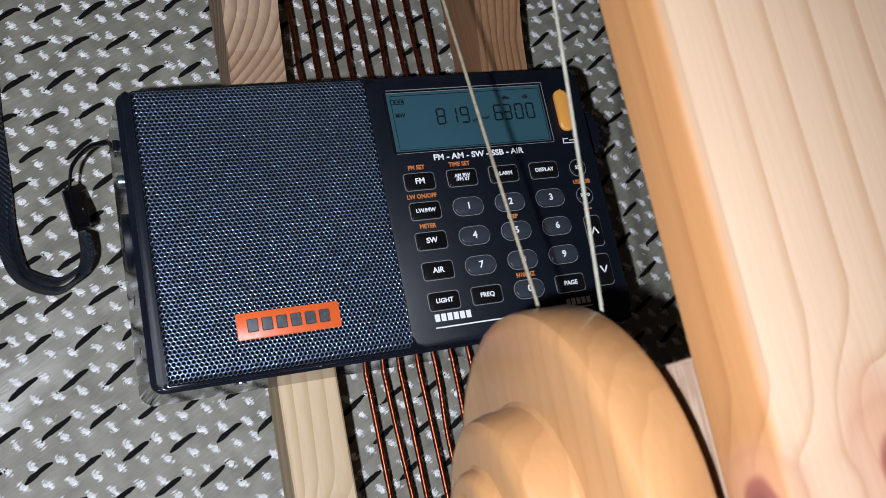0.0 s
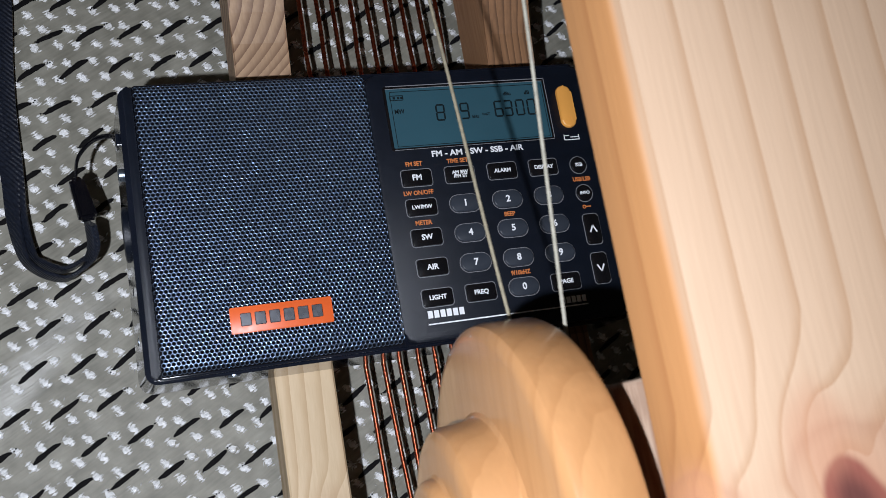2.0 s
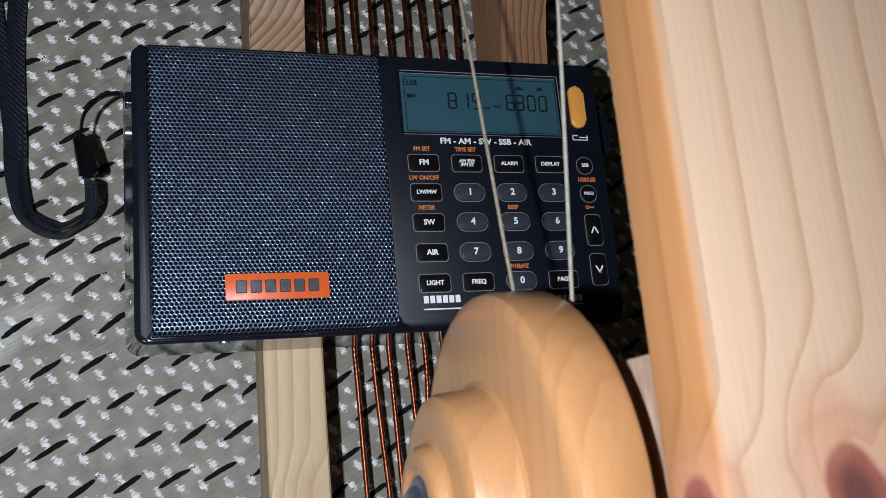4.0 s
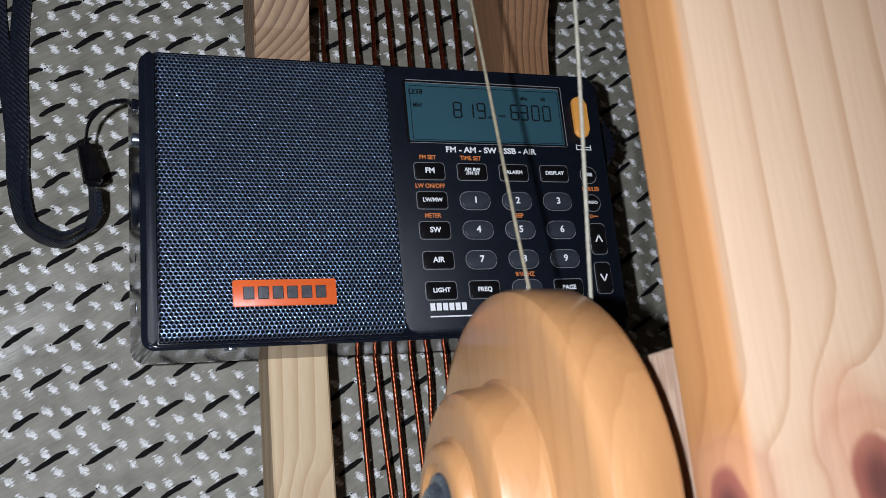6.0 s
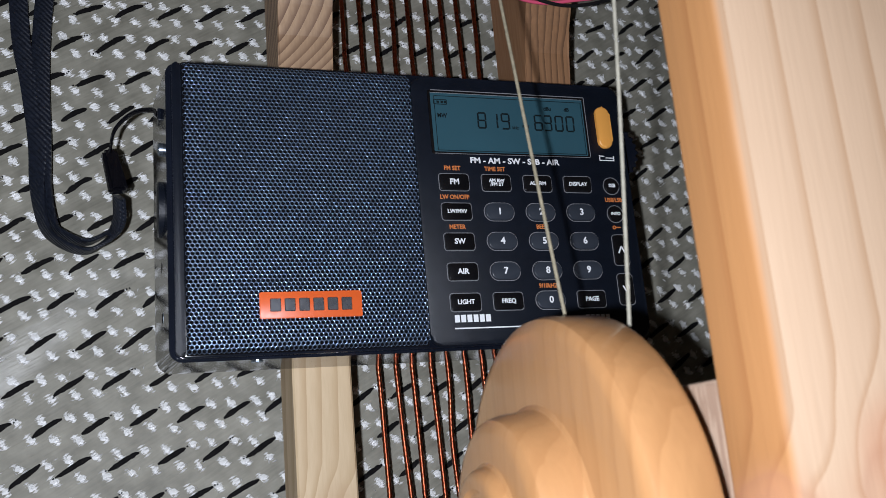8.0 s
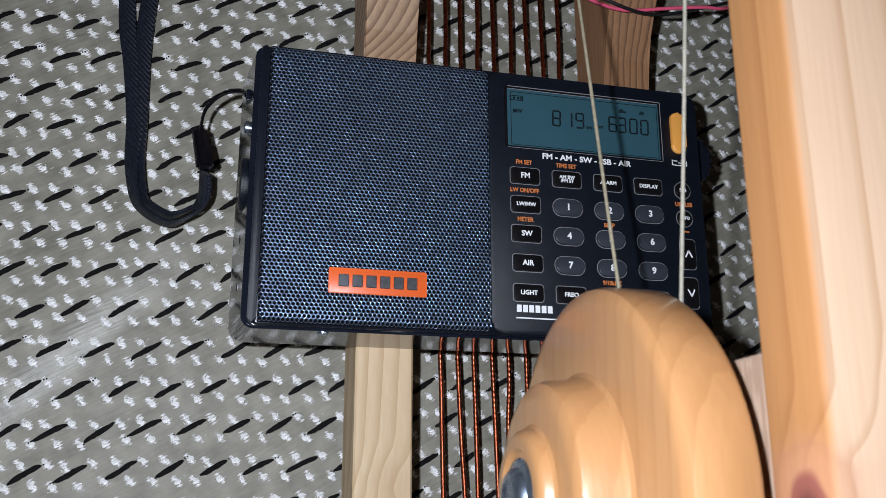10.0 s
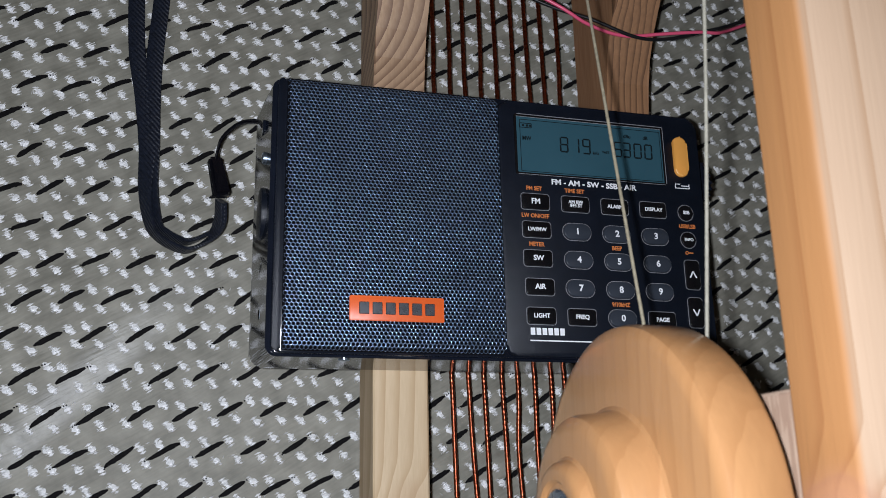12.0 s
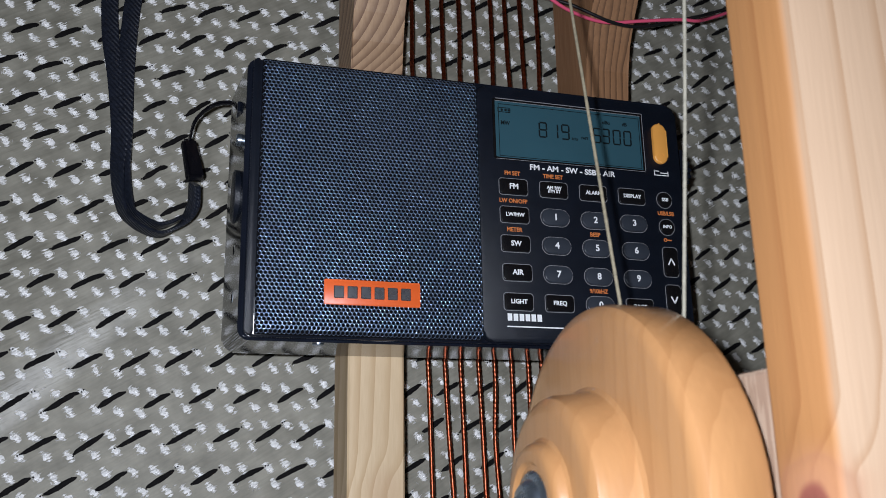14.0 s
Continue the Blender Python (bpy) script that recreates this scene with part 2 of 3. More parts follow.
DARK = surf("dark_speaker_cloth", (0.004, 0.004, 0.005), 0.95, spread=0.3, spec=0.05)
KEY = surf("black_key", (0.006, 0.006, 0.007), 0.18, spread=0.2, coat=0.2)
PAD = surf("grey_rubber_key", (0.030, 0.036, 0.047), 0.35, spread=0.15)
RIM = surf("grey_key_outline", (0.22, 0.22, 0.23), 0.4, spread=0.1)
WHITE = surf("white_print", (0.82, 0.83, 0.84), 0.5, spread=0.04)
AMBER = surf("orange_print", (0.62, 0.19, 0.05), 0.5, spread=0.06)
ORANGE = surf("orange_badge", (0.72, 0.115, 0.022), 0.4, spread=0.06)
POWER = surf("amber_button", (0.80, 0.36, 0.075), 0.35, spread=0.06)
SILVER = surf("brushed_letter_metal", (0.30, 0.31, 0.34), 0.28, metal=0.9, spread=0.15)
LCD = surf("teal_display", (0.031, 0.084, 0.108), 0.18, spread=0.06, scale=40)
INK = surf("display_segment", (0.004, 0.009, 0.011), 0.6, spread=0.1, spec=0.2)
CHROME = surf("zinc_bolt", (0.31, 0.37, 0.45), 0.28, metal=0.95, spread=0.12, scale=200)
COPPER = surf("copper_litz", (0.34, 0.085, 0.040), 0.30, metal=1.0, spread=0.5, scale=900)
# darker copy of CORD: the lower strand's weaker light is put into its colour
CORD_SHADED = surf("tan_shaded_cord", (0.23, 0.20, 0.135), 0.6, spread=0.2, scale=800, bump=0.4, bump_scale=2500)
CORD = surf("cream_cord", (0.25, 0.235, 0.185), 0.75, spread=0.15, scale=800, bump=0.5, bump_scale=2500)
WEB = surf("black_webbing", (0.009, 0.012, 0.021), 0.42, spread=0.4, scale=900, bump=0.55, bump_scale=1800, weave=330.0)
CLIP = surf("black_clip_plastic", (0.004, 0.004, 0.006), 0.18, spread=0.2)
PINK = surf("pink_wire_sheath", (0.75, 0.10, 0.19), 0.35, spread=0.08)
BLACKW = surf("black_wire_sheath", (0.012, 0.012, 0.013), 0.3, spread=0.1)


# ---- building helpers ----
def part(name, bm, material, parent=None, label="", smooth=None):
    me = bpy.data.meshes.new(name)
    if isinstance(bm, tuple):
        me.from_pydata(bm[0], [], bm[1])
    else:
        bm.normal_update()
        bm.to_mesh(me)
        bm.free()
    me.materials.append(material)
    if smooth:
        me.shade_smooth()
        me.set_sharp_from_angle(angle=radians(smooth))
    ob = new(name, me)
    if parent is not None:
        ob.parent = parent
        ob.matrix_parent_inverse = Matrix.Translation(-Vector(BASE.get(parent.name, (0, 0, 0))))
    if label:
        tagged(ob, label)
    return ob


BASE = {}


def thing(name, at, label, category, group=""):
    e = new(name)
    e.location = at
    e.empty_display_size = 0.01
    BASE[e.name] = at
    return tagged(e, label, category, group)


def prism(points, z0, z1, bevel=0.0, seg=2, axis="z"):
    """A block with the outline points (counter-clockwise) between two heights along an axis, with rounded rims."""
    bm = bmesh.new()

    def at(a, b, h):
        return {"z": (a, b, h), "x": (h, a, b)}[axis]
    lo = [bm.verts.new(at(a, b, z0)) for a, b in points]
    hi = [bm.verts.new(at(a, b, z1)) for a, b in points]
    bm.faces.new(lo[::-1])
    bm.faces.new(hi)
    k = len(points)
    for i in range(k):
        bm.faces.new((lo[i], lo[(i + 1) % k], hi[(i + 1) % k], hi[i]))
    if bevel:
        rim = [e for e in bm.edges if e.verts[0] in hi and e.verts[1] in hi]
        bmesh.ops.bevel(bm, geom=rim, offset=bevel, segments=seg, affect="EDGES", profile=0.5)
    return bm


def box_bm(x0, x1, y0, y1, z0, z1, bevel=0.0, seg=2):
    bm = bmesh.new()
    bmesh.ops.create_cube(bm, size=1, matrix=Matrix.LocRotScale(((x0 + x1) / 2, (y0 + y1) / 2, (z0 + z1) / 2), None, (x1 - x0, y1 - y0, z1 - z0)))
    if bevel:
        bmesh.ops.bevel(bm, geom=bm.edges[:], offset=bevel, segments=seg, affect="EDGES", profile=0.5)
    return bm


def rounded(cx, cy, w, h, r, n=5):
    pts = []
    for qx, qy, a0 in ((1, 1, 0), (-1, 1, 90), (-1, -1, 180), (1, -1, 270)):
        for i in range(n + 1):
            a = radians(a0 + 90 * i / n)
            pts.append((cx + qx * (w / 2 - r) + r * math.cos(a), cy + qy * (h / 2 - r) + r * math.sin(a)))
    return pts


def ring(outer, inner, z0, z1):
    """A thin frame between two outlines that have as many points."""
    bm = bmesh.new()
    k = len(outer)
    v = [[bm.verts.new((*p, z)) for p in line] for line, z in ((outer, z0), (outer, z1), (inner, z1), (inner, z0))]
    for i in range(k):
        j = (i + 1) % k
        for a, b in ((0, 1), (1, 2), (2, 3)):
            bm.faces.new((v[a][i], v[a][j], v[b][j], v[b][i]))
    return bm


def lathe(profile, centre, n=64):
    """A turned body round an axis along x: rows of (x, radius)."""
    bm = bmesh.new()
    rows = []
    for x, r in profile:
        rows.append([bm.verts.new((centre[0] + x, centre[1] + r * math.cos(a), centre[2] + r * math.sin(a)))
                     for a in (2 * math.pi * i / n for i in range(n))])
    for p, q in zip(rows, rows[1:]):
        for i in range(n):
            bm.faces.new((p[i], p[(i + 1) % n], q[(i + 1) % n], q[i]))
    bm.faces.new(rows[0][::-1])
    bm.faces.new(rows[-1])
    bmesh.ops.recalc_face_normals(bm, faces=bm.faces[:])
    return bm


def spline(points, n):
    """n + 1 places on a smooth line through the points."""
    p = [Vector(q) for q in points]
    p = [2 * p[0] - p[1]] + p + [2 * p[-1] - p[-2]]
    out = []
    for k in range(n + 1):
        s = k / n * (len(p) - 3)
        i = min(int(s), len(p) - 4)
        u = s - i
        a, b, c, d = p[i:i + 4]
        out.append(0.5 * ((2 * b) + (c - a) * u + (2 * a - 5 * b + 4 * c - d) * u * u + (3 * b - a - 3 * c + d) * u ** 3))
    return out


def tube(path, radius, sides=6):
    verts, faces = [], []
    ref = Vector((0.13, 0.2, 0.97))
    for i, p in enumerate(path):
        t = (path[min(i + 1, len(path) - 1)] - path[max(i - 1, 0)]).normalized()
        u = t.cross(ref).normalized()
        w = t.cross(u)
        for k in range(sides):
            a = 2 * math.pi * k / sides
            verts.append(p + radius * (math.cos(a) * u + math.sin(a) * w))
    for i in range(len(path) - 1):
        for k in range(sides):
            a, b = i * sides + k, i * sides + (k + 1) % sides
            faces.append((a, b, b + sides, a + sides))
    e = (len(path) - 1) * sides
    faces += [tuple(range(sides))[::-1], tuple(e + k for k in range(sides))]
    return verts, faces


def merge(pieces):
    verts, faces = [], []
    for v, f in pieces:
        o = len(verts)
        verts += v
        faces += [tuple(i + o for i in face) for face in f]
    return verts, faces


def twisted(path, radius, pitch, strands=2):
    """Strands laid round a path like a twisted wire or cord."""
    dist, lobes = [0.0], strands
    for a, b in zip(path, path[1:]):
        dist.append(dist[-1] + (b - a).length)
    length = dist[-1]
    steps, around = int(length / pitch * 9), 6 * lobes
    verts, faces, i = [], [], 0
    for k in range(steps + 1):
        d = length * k / steps
        while i < len(path) - 2 and dist[i + 1] < d:
            i += 1
        p = path[i].lerp(path[i + 1], (d - dist[i]) / max(1e-9, dist[i + 1] - dist[i]))
        t = (path[i + 1] - path[i]).normalized()
        side = t.cross(Vector((0.1, 0.1, 1))).normalized()
        up = side.cross(t)
        for q in range(around):
            a = 2 * math.pi * q / around
            r = radius * (0.80 + 0.22 * abs(math.cos(lobes * (a - 2 * math.pi * d / pitch) / 2)))
            verts.append(p + r * (math.cos(a) * side + math.sin(a) * up))
    for k in range(steps):
        for q in range(around):
            a, b = k * around + q, k * around + (q + 1) % around
            faces.append((a, b, b + around, a + around))
    faces += [tuple(range(around))[::-1], tuple(steps * around + q for q in range(around))]
    return verts, faces


def ribbon(path, sideways, width, thick):
    """A flat band along a path; sideways gives, for each place, the way of its width."""
    verts, faces = [], []
    for i, (p, s) in enumerate(zip(path, sideways)):
        t = (path[min(i + 1, len(path) - 1)] - path[max(i - 1, 0)]).normalized()
        s = (s - t * s.dot(t)).normalized()
        u = t.cross(s)
        for a, b in ((-0.5, -0.3), (-0.42, -0.5), (0.42, -0.5), (0.5, -0.3), (0.5, 0.3), (0.42, 0.5), (-0.42, 0.5), (-0.5, 0.3)):
            verts.append(p + s * a * (width[i] if isinstance(width, list) else width) + u * b * thick)
    for i in range(len(path) - 1):
        for k in range(8):
            a, b = i * 8 + k, i * 8 + (k + 1) % 8
            faces.append((a, b, b + 8, a + 8))
    e = (len(path) - 1) * 8
    faces += [tuple(range(8))[::-1], tuple(e + k for k in range(8))]
    return verts, faces


def text(name, words, size, x, y, z, material, parent, squeeze=1.0, label=""):
    """Printed writing, centred at (x, y), as thin raised letters."""
    cu = bpy.data.curves.new(name, "FONT")
    cu.body, cu.size, cu.align_x, cu.align_y = words, size, "CENTER", "CENTER"
    cu.extrude, cu.resolution_u = 0.00004, 3
    cu.space_line = 0.8
    cu.offset = size * 0.030
    tmp = bpy.data.objects.new(name, cu)
    me = bpy.data.meshes.new_from_object(tmp)
    bpy.data.objects.remove(tmp)
    me.transform(Matrix.Translation((x, y, z)) @ Matrix.Diagonal((squeeze, 1, 1, 1)))
    me.materials.clear()
    me.materials.append(material)
    ob = new(name, me)
    ob.parent = parent
    ob.matrix_parent_inverse = Matrix.Translation(-Vector(BASE.get(parent.name, (0, 0, 0))))
    if label:
        tagged(ob, label)
    return ob


# ---- the room ----
ground = part("floor", box_bm(-1.5, 1.7, -1.6, 1.6, -0.05, -0.006), WALL)
tagged(ground, "plain dull floor under the mat", "floor", kind="structure")
for nm, b in (("wall_west", (-1.6, -1.5, -1.6, 1.6, -0.05, 2.2)), ("wall_east", (1.7, 1.8, -1.6, 1.6, -0.05, 2.2)),
              ("wall_south", (-1.6, 1.8, -1.7, -1.6, -0.05, 2.2)), ("wall_north", (-1.6, 1.8, 1.6, 1.7, -0.05, 2.2)),
              ("ceiling", (-1.6, 1.8, -1.7, 1.7, 2.2, 2.3))):
    tagged(part(nm, box_bm(*b), WALL), "plain painted wall in a dim room" if nm != "ceiling" else "plain painted ceiling in a dim room",
           "ceiling" if nm == "ceiling" else "wall", kind="structure")

# ---- the woven mat with its rows of stitches ----
def ease(a, b, v):
    u = min(1.0, max(0.0, (v - a) / (b - a)))
    return u * u * (3 - 2 * u)


def mat_z(x, y):
    """Height of the mat: nearly flat, with one slack crease that runs slantwise and dips on its lower side."""
    dx, dy = x + 0.120, y + 0.030
    across, along = 0.73 * dx - 0.68 * dy, 0.68 * dx + 0.73 * dy
    crease = ease(-0.070, -0.011, across) * (1 - ease(-0.009, 0.010, across))
    return 0.0019 * crease * ease(-0.14, -0.06, along) * (1 - ease(0.045, 0.085, along)) + 0.0003 * math.sin(31 * x + 17 * y) * math.sin(43 * y - 12 * x)


def mat_sheet():
    """The mat as one sheet with thickness, finely divided where it is seen."""
    xs = [-0.75] + [-0.24 + 0.005 * k for k in range(135)] + [0.95]
    ys = [-0.70] + [-0.22 + 0.005 * k for k in range(101)] + [0.80]
    verts = [(x, y, mat_z(x, y)) for y in ys for x in xs]
    nx, ny = len(xs), len(ys)
    faces = [(b * nx + a, b * nx + a + 1, (b + 1) * nx + a + 1, (b + 1) * nx + a) for b in range(ny - 1) for a in range(nx - 1)]
    rim = [a for a in range(nx)] + [b * nx + nx - 1 for b in range(1, ny)] + [(ny - 1) * nx + a for a in range(nx - 2, -1, -1)] + [b * nx for b in range(ny - 2, 0, -1)]
    low = len(verts)
    verts += [(verts[k][0], verts[k][1], -0.006) for k in rim]
    m = len(rim)
    faces += [(rim[k], low + k, low + (k + 1) % m, rim[(k + 1) % m]) for k in range(m)]
    faces.append(tuple(low + k for k in range(m))[::-1])
    return verts, faces


mat_base = part("woven_mat", mat_sheet(), MAT, smooth=40)
tagged(mat_base, "glossy grey-brown woven mat with white tufts and black stitches", "mat", kind="structure")
rng = random.Random(5)
A1, B1, O1 = Vector((0.01535, 0.0007)), Vector((0.0087, -0.01355)), Vector((-0.1325, 0.0))
thread_parts, tuft_verts, tuft_faces = [], [], []


def tuft(x, y, lift=0.0):
    """A ragged knot of pale yarn: short floats side by side, with a few stray ends."""
    floats = rng.randint(5, 7)
    strokes = []
    for k in range(floats):
        v = (k / (floats - 1) - 0.5) * 0.0038
        strokes.append((rng.gauss(0.50, 0.12), rng.gauss(0, 0.00035) - 0.25 * v, v, rng.uniform(0.0021, 0.0038) * (1.1 - 130 * abs(v)), rng.uniform(0.0006, 0.0010)))
    for _ in range(5):
        strokes.append((rng.uniform(0, 6.3), rng.gauss(0, 0.0009), rng.gauss(0, 0.0009), rng.uniform(0.0010, 0.0022), rng.uniform(0.00025, 0.0005)))
    o, turn = len(tuft_verts), rng.uniform(0, 6.3)
    tuft_verts.append((x, y, lift + 0.0007))
    for k in range(11):
        a, r = turn + 6.2832 * k / 11, rng.uniform(0.0007, 0.0017)
        tuft_verts.append((x + r * 1.05 * math.cos(a), y + r * 0.95 * math.sin(a), lift + 0.00015))
    tuft_faces.extend((o, o + 1 + k, o + 1 + (k + 1) % 11) for k in range(11))
    for a, u, v, ln, wd in strokes:
        cx, cy = x + 0.878 * u - 0.479 * v, y + 0.479 * u + 0.878 * v
        dx, dy = math.cos(a) * ln / 2, math.sin(a) * ln / 2
        ex, ey = -math.sin(a) * wd / 2, math.cos(a) * wd / 2
        z, lo = lift + rng.uniform(0.0003, 0.0009), lift + 0.0001
        o = len(tuft_verts)
        tuft_verts.extend([(cx - dx, cy - dy, lo), (cx - ex, cy - ey, lo), (cx + dx, cy + dy, lo), (cx + ex, cy + ey, lo),
                           (cx - dx * 0.5, cy - dy * 0.5, z), (cx + dx * 0.5, cy + dy * 0.5, z)])
        tuft_faces.extend([(o, o + 1, o + 4), (o + 1, o + 5, o + 4), (o + 1, o + 2, o + 5), (o + 2, o + 3, o + 5), (o + 3, o + 4, o + 5), (o + 3, o, o + 4)])


def stitch(c, r, lift=0.0):
    """One black thread stitch that rises from the mat and dips back into it, with its last turns showing at the ends."""
    ln, tilt = r.uniform(0.0094, 0.0122), radians(r.gauss(31, 2.2))
    way, across = Vector((math.cos(tilt), math.sin(tilt))), Vector((-math.sin(tilt), math.cos(tilt)))
    bow, sway = r.gauss(0.0001, 0.00012), r.gauss(0.0001, 0.00015)
    line, wide = [], []
    for k in range(11):
        u = k / 10 * 2 - 1
        p = c + way * (u * ln / 2) + across * (bow * (1 - u * u) + sway * u * (1 - u * u) * 2 + r.gauss(0, 0.00005))
        line.append(Vector((p.x, p.y, lift + 0.0002 + 0.0010 * (1 - u ** 4))))
        wide.append((0.0007 + 0.00110 * (1 - u ** 4)) * r.uniform(0.85, 1.15))
    side = Vector((across.x, across.y, 0))
    pieces = [ribbon(line, [side] * 11, wide, 0.0009)]
    for end in (-1, 1):
        for k in range(r.randint(0, 2)):
            p = c + way * end * (ln / 2 + 0.0007 + 0.0009 * k) + across * r.gauss(0, 0.0003)
            q = p + way * 0.0005
            pieces.append(ribbon([Vector((p.x, p.y, lift + 0.0009)), Vector((q.x, q.y, lift + 0.0009))], [side] * 2, 0.0005, 0.0003))
    return merge(pieces)


def shared(name, material, makers):
    made = []
    for verts, faces in makers:
        me = bpy.data.meshes.new(name)
        me.from_pydata([tuple(v) for v in verts], [], faces)
        me.materials.append(material)
        made.append(me)
    return made


stitch_kinds = shared("stitch", THREAD, [stitch(Vector((0, 0)), rng) for _ in range(24)])
tuft_kinds_raw = []
for _ in range(24):
    tuft_verts.clear(), tuft_faces.clear()
    tuft(0, 0)
    tuft_kinds_raw.append((list(tuft_verts), list(tuft_faces)))
tuft_kinds = shared("tuft", TUFT, tuft_kinds_raw)
tuft_verts.clear(), tuft_faces.clear()


def piece(kinds, name, x, y):
    ob = new(name, rng.choice(kinds))
    ob.parent = mat_base
    ob.location = (x, y, mat_z(x, y))
    ob.rotation_euler = (0, 0, radians(rng.gauss(0, 2.5)))


for i in range(-30, 60):
    for j in range(-22, 18):
        c = O1 + A1 * i + B1 * j
        if not (-0.23 < c.x < 0.42 and -0.2 < c.y < 0.26):
            continue
        c = c + Vector((rng.gauss(0, 0.0004), rng.gauss(0, 0.0004)))
        if -0.185 < c.x < -0.030 and -0.11 < c.y < 0.125 or 0.075 < c.x < 0.165 and -0.04 < c.y < 0.125:
            piece(stitch_kinds, "stitch", c.x, c.y)
        else:
            thread_parts.append(stitch(c, rng, mat_z(c.x, c.y)))
        for ox, oy in ((-0.0021, 0.0026), (0.0068, 0.0031), (-0.0056, -0.0043), (0.0026, -0.0036)):
            tx, ty = c.x + ox + rng.gauss(0, 0.0003), c.y + oy + rng.gauss(0, 0.0003)
            if -0.165 < tx < -0.04 and -0.1 < ty < 0.02:
                piece(tuft_kinds, "tuft", tx, ty)
            else:
                tuft(tx, ty, mat_z(tx, ty))
tagged(part("thread_stitches", merge(thread_parts), THREAD, mat_base, "short slanting black thread stitches"), kind="stuff")
tagged(part("tufts", (tuft_verts, tuft_faces), TUFT, mat_base, "ragged white yarn tufts"), kind="stuff")

# ---- the loop aerial: two bars with a coil of twisted wire between them ----
aerial = thing("loop_aerial", (0.017, 0.0, 0.0), "wooden loop aerial frame wound with twisted copper wire", "aerial")


def bar(x0, x1, back, front, label_back, label_front):
    """A bar of two lengths that butt under the radio; the far length has a curved upper edge."""
    far = [(y, 0.046 + 9.0 * max(0, y - 0.056) ** 2) for y in (0.20, 0.17, 0.15, 0.13, 0.115, 0.10, 0.09, 0.08, 0.07, 0.056, 0.0)]
    for outline, material, label in (([(0.0, 0.022), (0.20, 0.022)] + far, back, label_back),
                                     ([(-0.25, 0.022), (-0.0003, 0.022), (-0.0003, 0.046), (-0.25, 0.046)], front, label_front)):
        bm = prism(outline, x0, x1, axis="x")
        bmesh.ops.bevel(bm, geom=[e for e in bm.edges if abs(e.verts[0].co.x - e.verts[1].co.x) < 1e-6 and min(e.verts[0].co.z, e.verts[1].co.z) > 0.03],
                        offset=0.0006, segments=1, affect="EDGES")
        bmesh.ops.recalc_face_normals(bm, faces=bm.faces[:])
        part("wooden_bar", bm, material, aerial, label)


bar(-0.0385, -0.0195, BAR_TOP, BAR, "softwood length with strong curved growth rings", "pale planed softwood length")
bar(0.0535, 0.0720, BAR_B, BAR_B, "reddish-brown softwood length with curved upper edge", "reddish-brown softwood length")
for y0, y1 in ((-0.27, -0.25), (0.20, 0.22)):
    part("cross_bar", box_bm(-0.0385, 0.0720, y0, y1, 0.0, 0.046, 0.001), BAR, aerial)
for k in range(9):
    xa, xb = -0.0022 + 0.00645 * k + rng.gauss(0, 0.0004), -0.0085 + 0.0068 * k + rng.gauss(0, 0.0004)
    knots = [(-0.25, xa - 0.004), (-0.13, xa - 0.0005), (-0.10, xa), (-0.07, xa * 0.85 + xb * 0.15), (-0.045, xa * 0.7 + xb * 0.3), (0.0, (xa + xb) / 2),
             (0.05, xa * 0.25 + xb * 0.75), (0.075, xb), (0.10, xb), (0.20, xb - 0.002)]
    line = spline([(x + rng.gauss(0, 0.00035), y, 0.0193 + rng.gauss(0, 0.0003)) for y, x in knots], 60)
    part("copper_wire", twisted(line, 0.00092, 0.0038), COPPER, aerial, "twisted reddish copper wire" if k == 0 else "", smooth=60)

# ---- the board on its post, the turned wheel and the cord ----
stand = thing("wooden_stand", (0.06, -0.23, 0.0), "pale knotty pine board held up by a post", "stand")
plank = box_bm(0.0061, 0.190, -0.30, 0.30, 0.2017, 0.2155)
for v in plank.verts:
    if v.co.x < 0.05 and v.co.z > 0.21:
        v.co.x += 0.0018
bmesh.ops.bevel(plank, geom=plank.edges[:], offset=0.0010, segments=3, affect="EDGES", profile=0.5)
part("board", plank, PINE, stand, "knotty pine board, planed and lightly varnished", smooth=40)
part("block", box_bm(0.0085, 0.05, -0.28, -0.068, 0.150, 0.2015, 0.001), BLOCK, stand)
part("post", box_bm(0.012, 0.05, -0.30, -0.26, 0.0, 0.2015, 0.001), BLOCK, stand)

HUB = (0.0, -0.0925, 0.168)
wheel = thing("pulley_wheel", (-0.004, -0.0925, 0.168), "varnished turned wooden wheel with stepped hub, bolted to the stand", "wheel")
part("wheel_body", lathe([(0.0010, 0.006), (0.0010, 0.0390), (0.0004, 0.0402), (-0.0008, 0.0408), (-0.0098, 0.0408), (-0.0114, 0.0403), (-0.0123, 0.0392), (-0.0127, 0.0375),
                          (-0.0131, 0.0240), (-0.0137, 0.0231), (-0.0150, 0.0227), (-0.0203, 0.0222), (-0.0217, 0.0216), (-0.0225, 0.0204), (-0.0229, 0.0185), (-0.0231, 0.0139),
                          (-0.0236, 0.0132), (-0.0250, 0.0128), (-0.0258, 0.0121), (-0.0262, 0.0110), (-0.0262, 0.0094), (-0.0253, 0.0086)], HUB, 96), TURNED, wheel, smooth=32)
part("axle", lathe([(-0.0006, 0.005), (0.0100, 0.005)], HUB, 24), CHROME, wheel, "steel axle", smooth=40)
part("bolt", lathe([(-0.0242, 0.0076), (-0.0256, 0.0076), (-0.0261, 0.0070), (-0.0262, 0.0060), (-0.0270, 0.0056), (-0.0279, 0.0046), (-0.0280, 0.0034), (-0.0275, 0.0028), (-0.0276, 0.0004)], HUB, 40),
     CHROME, wheel, "blue-grey zinc-plated bolt head with washer", smooth=40)

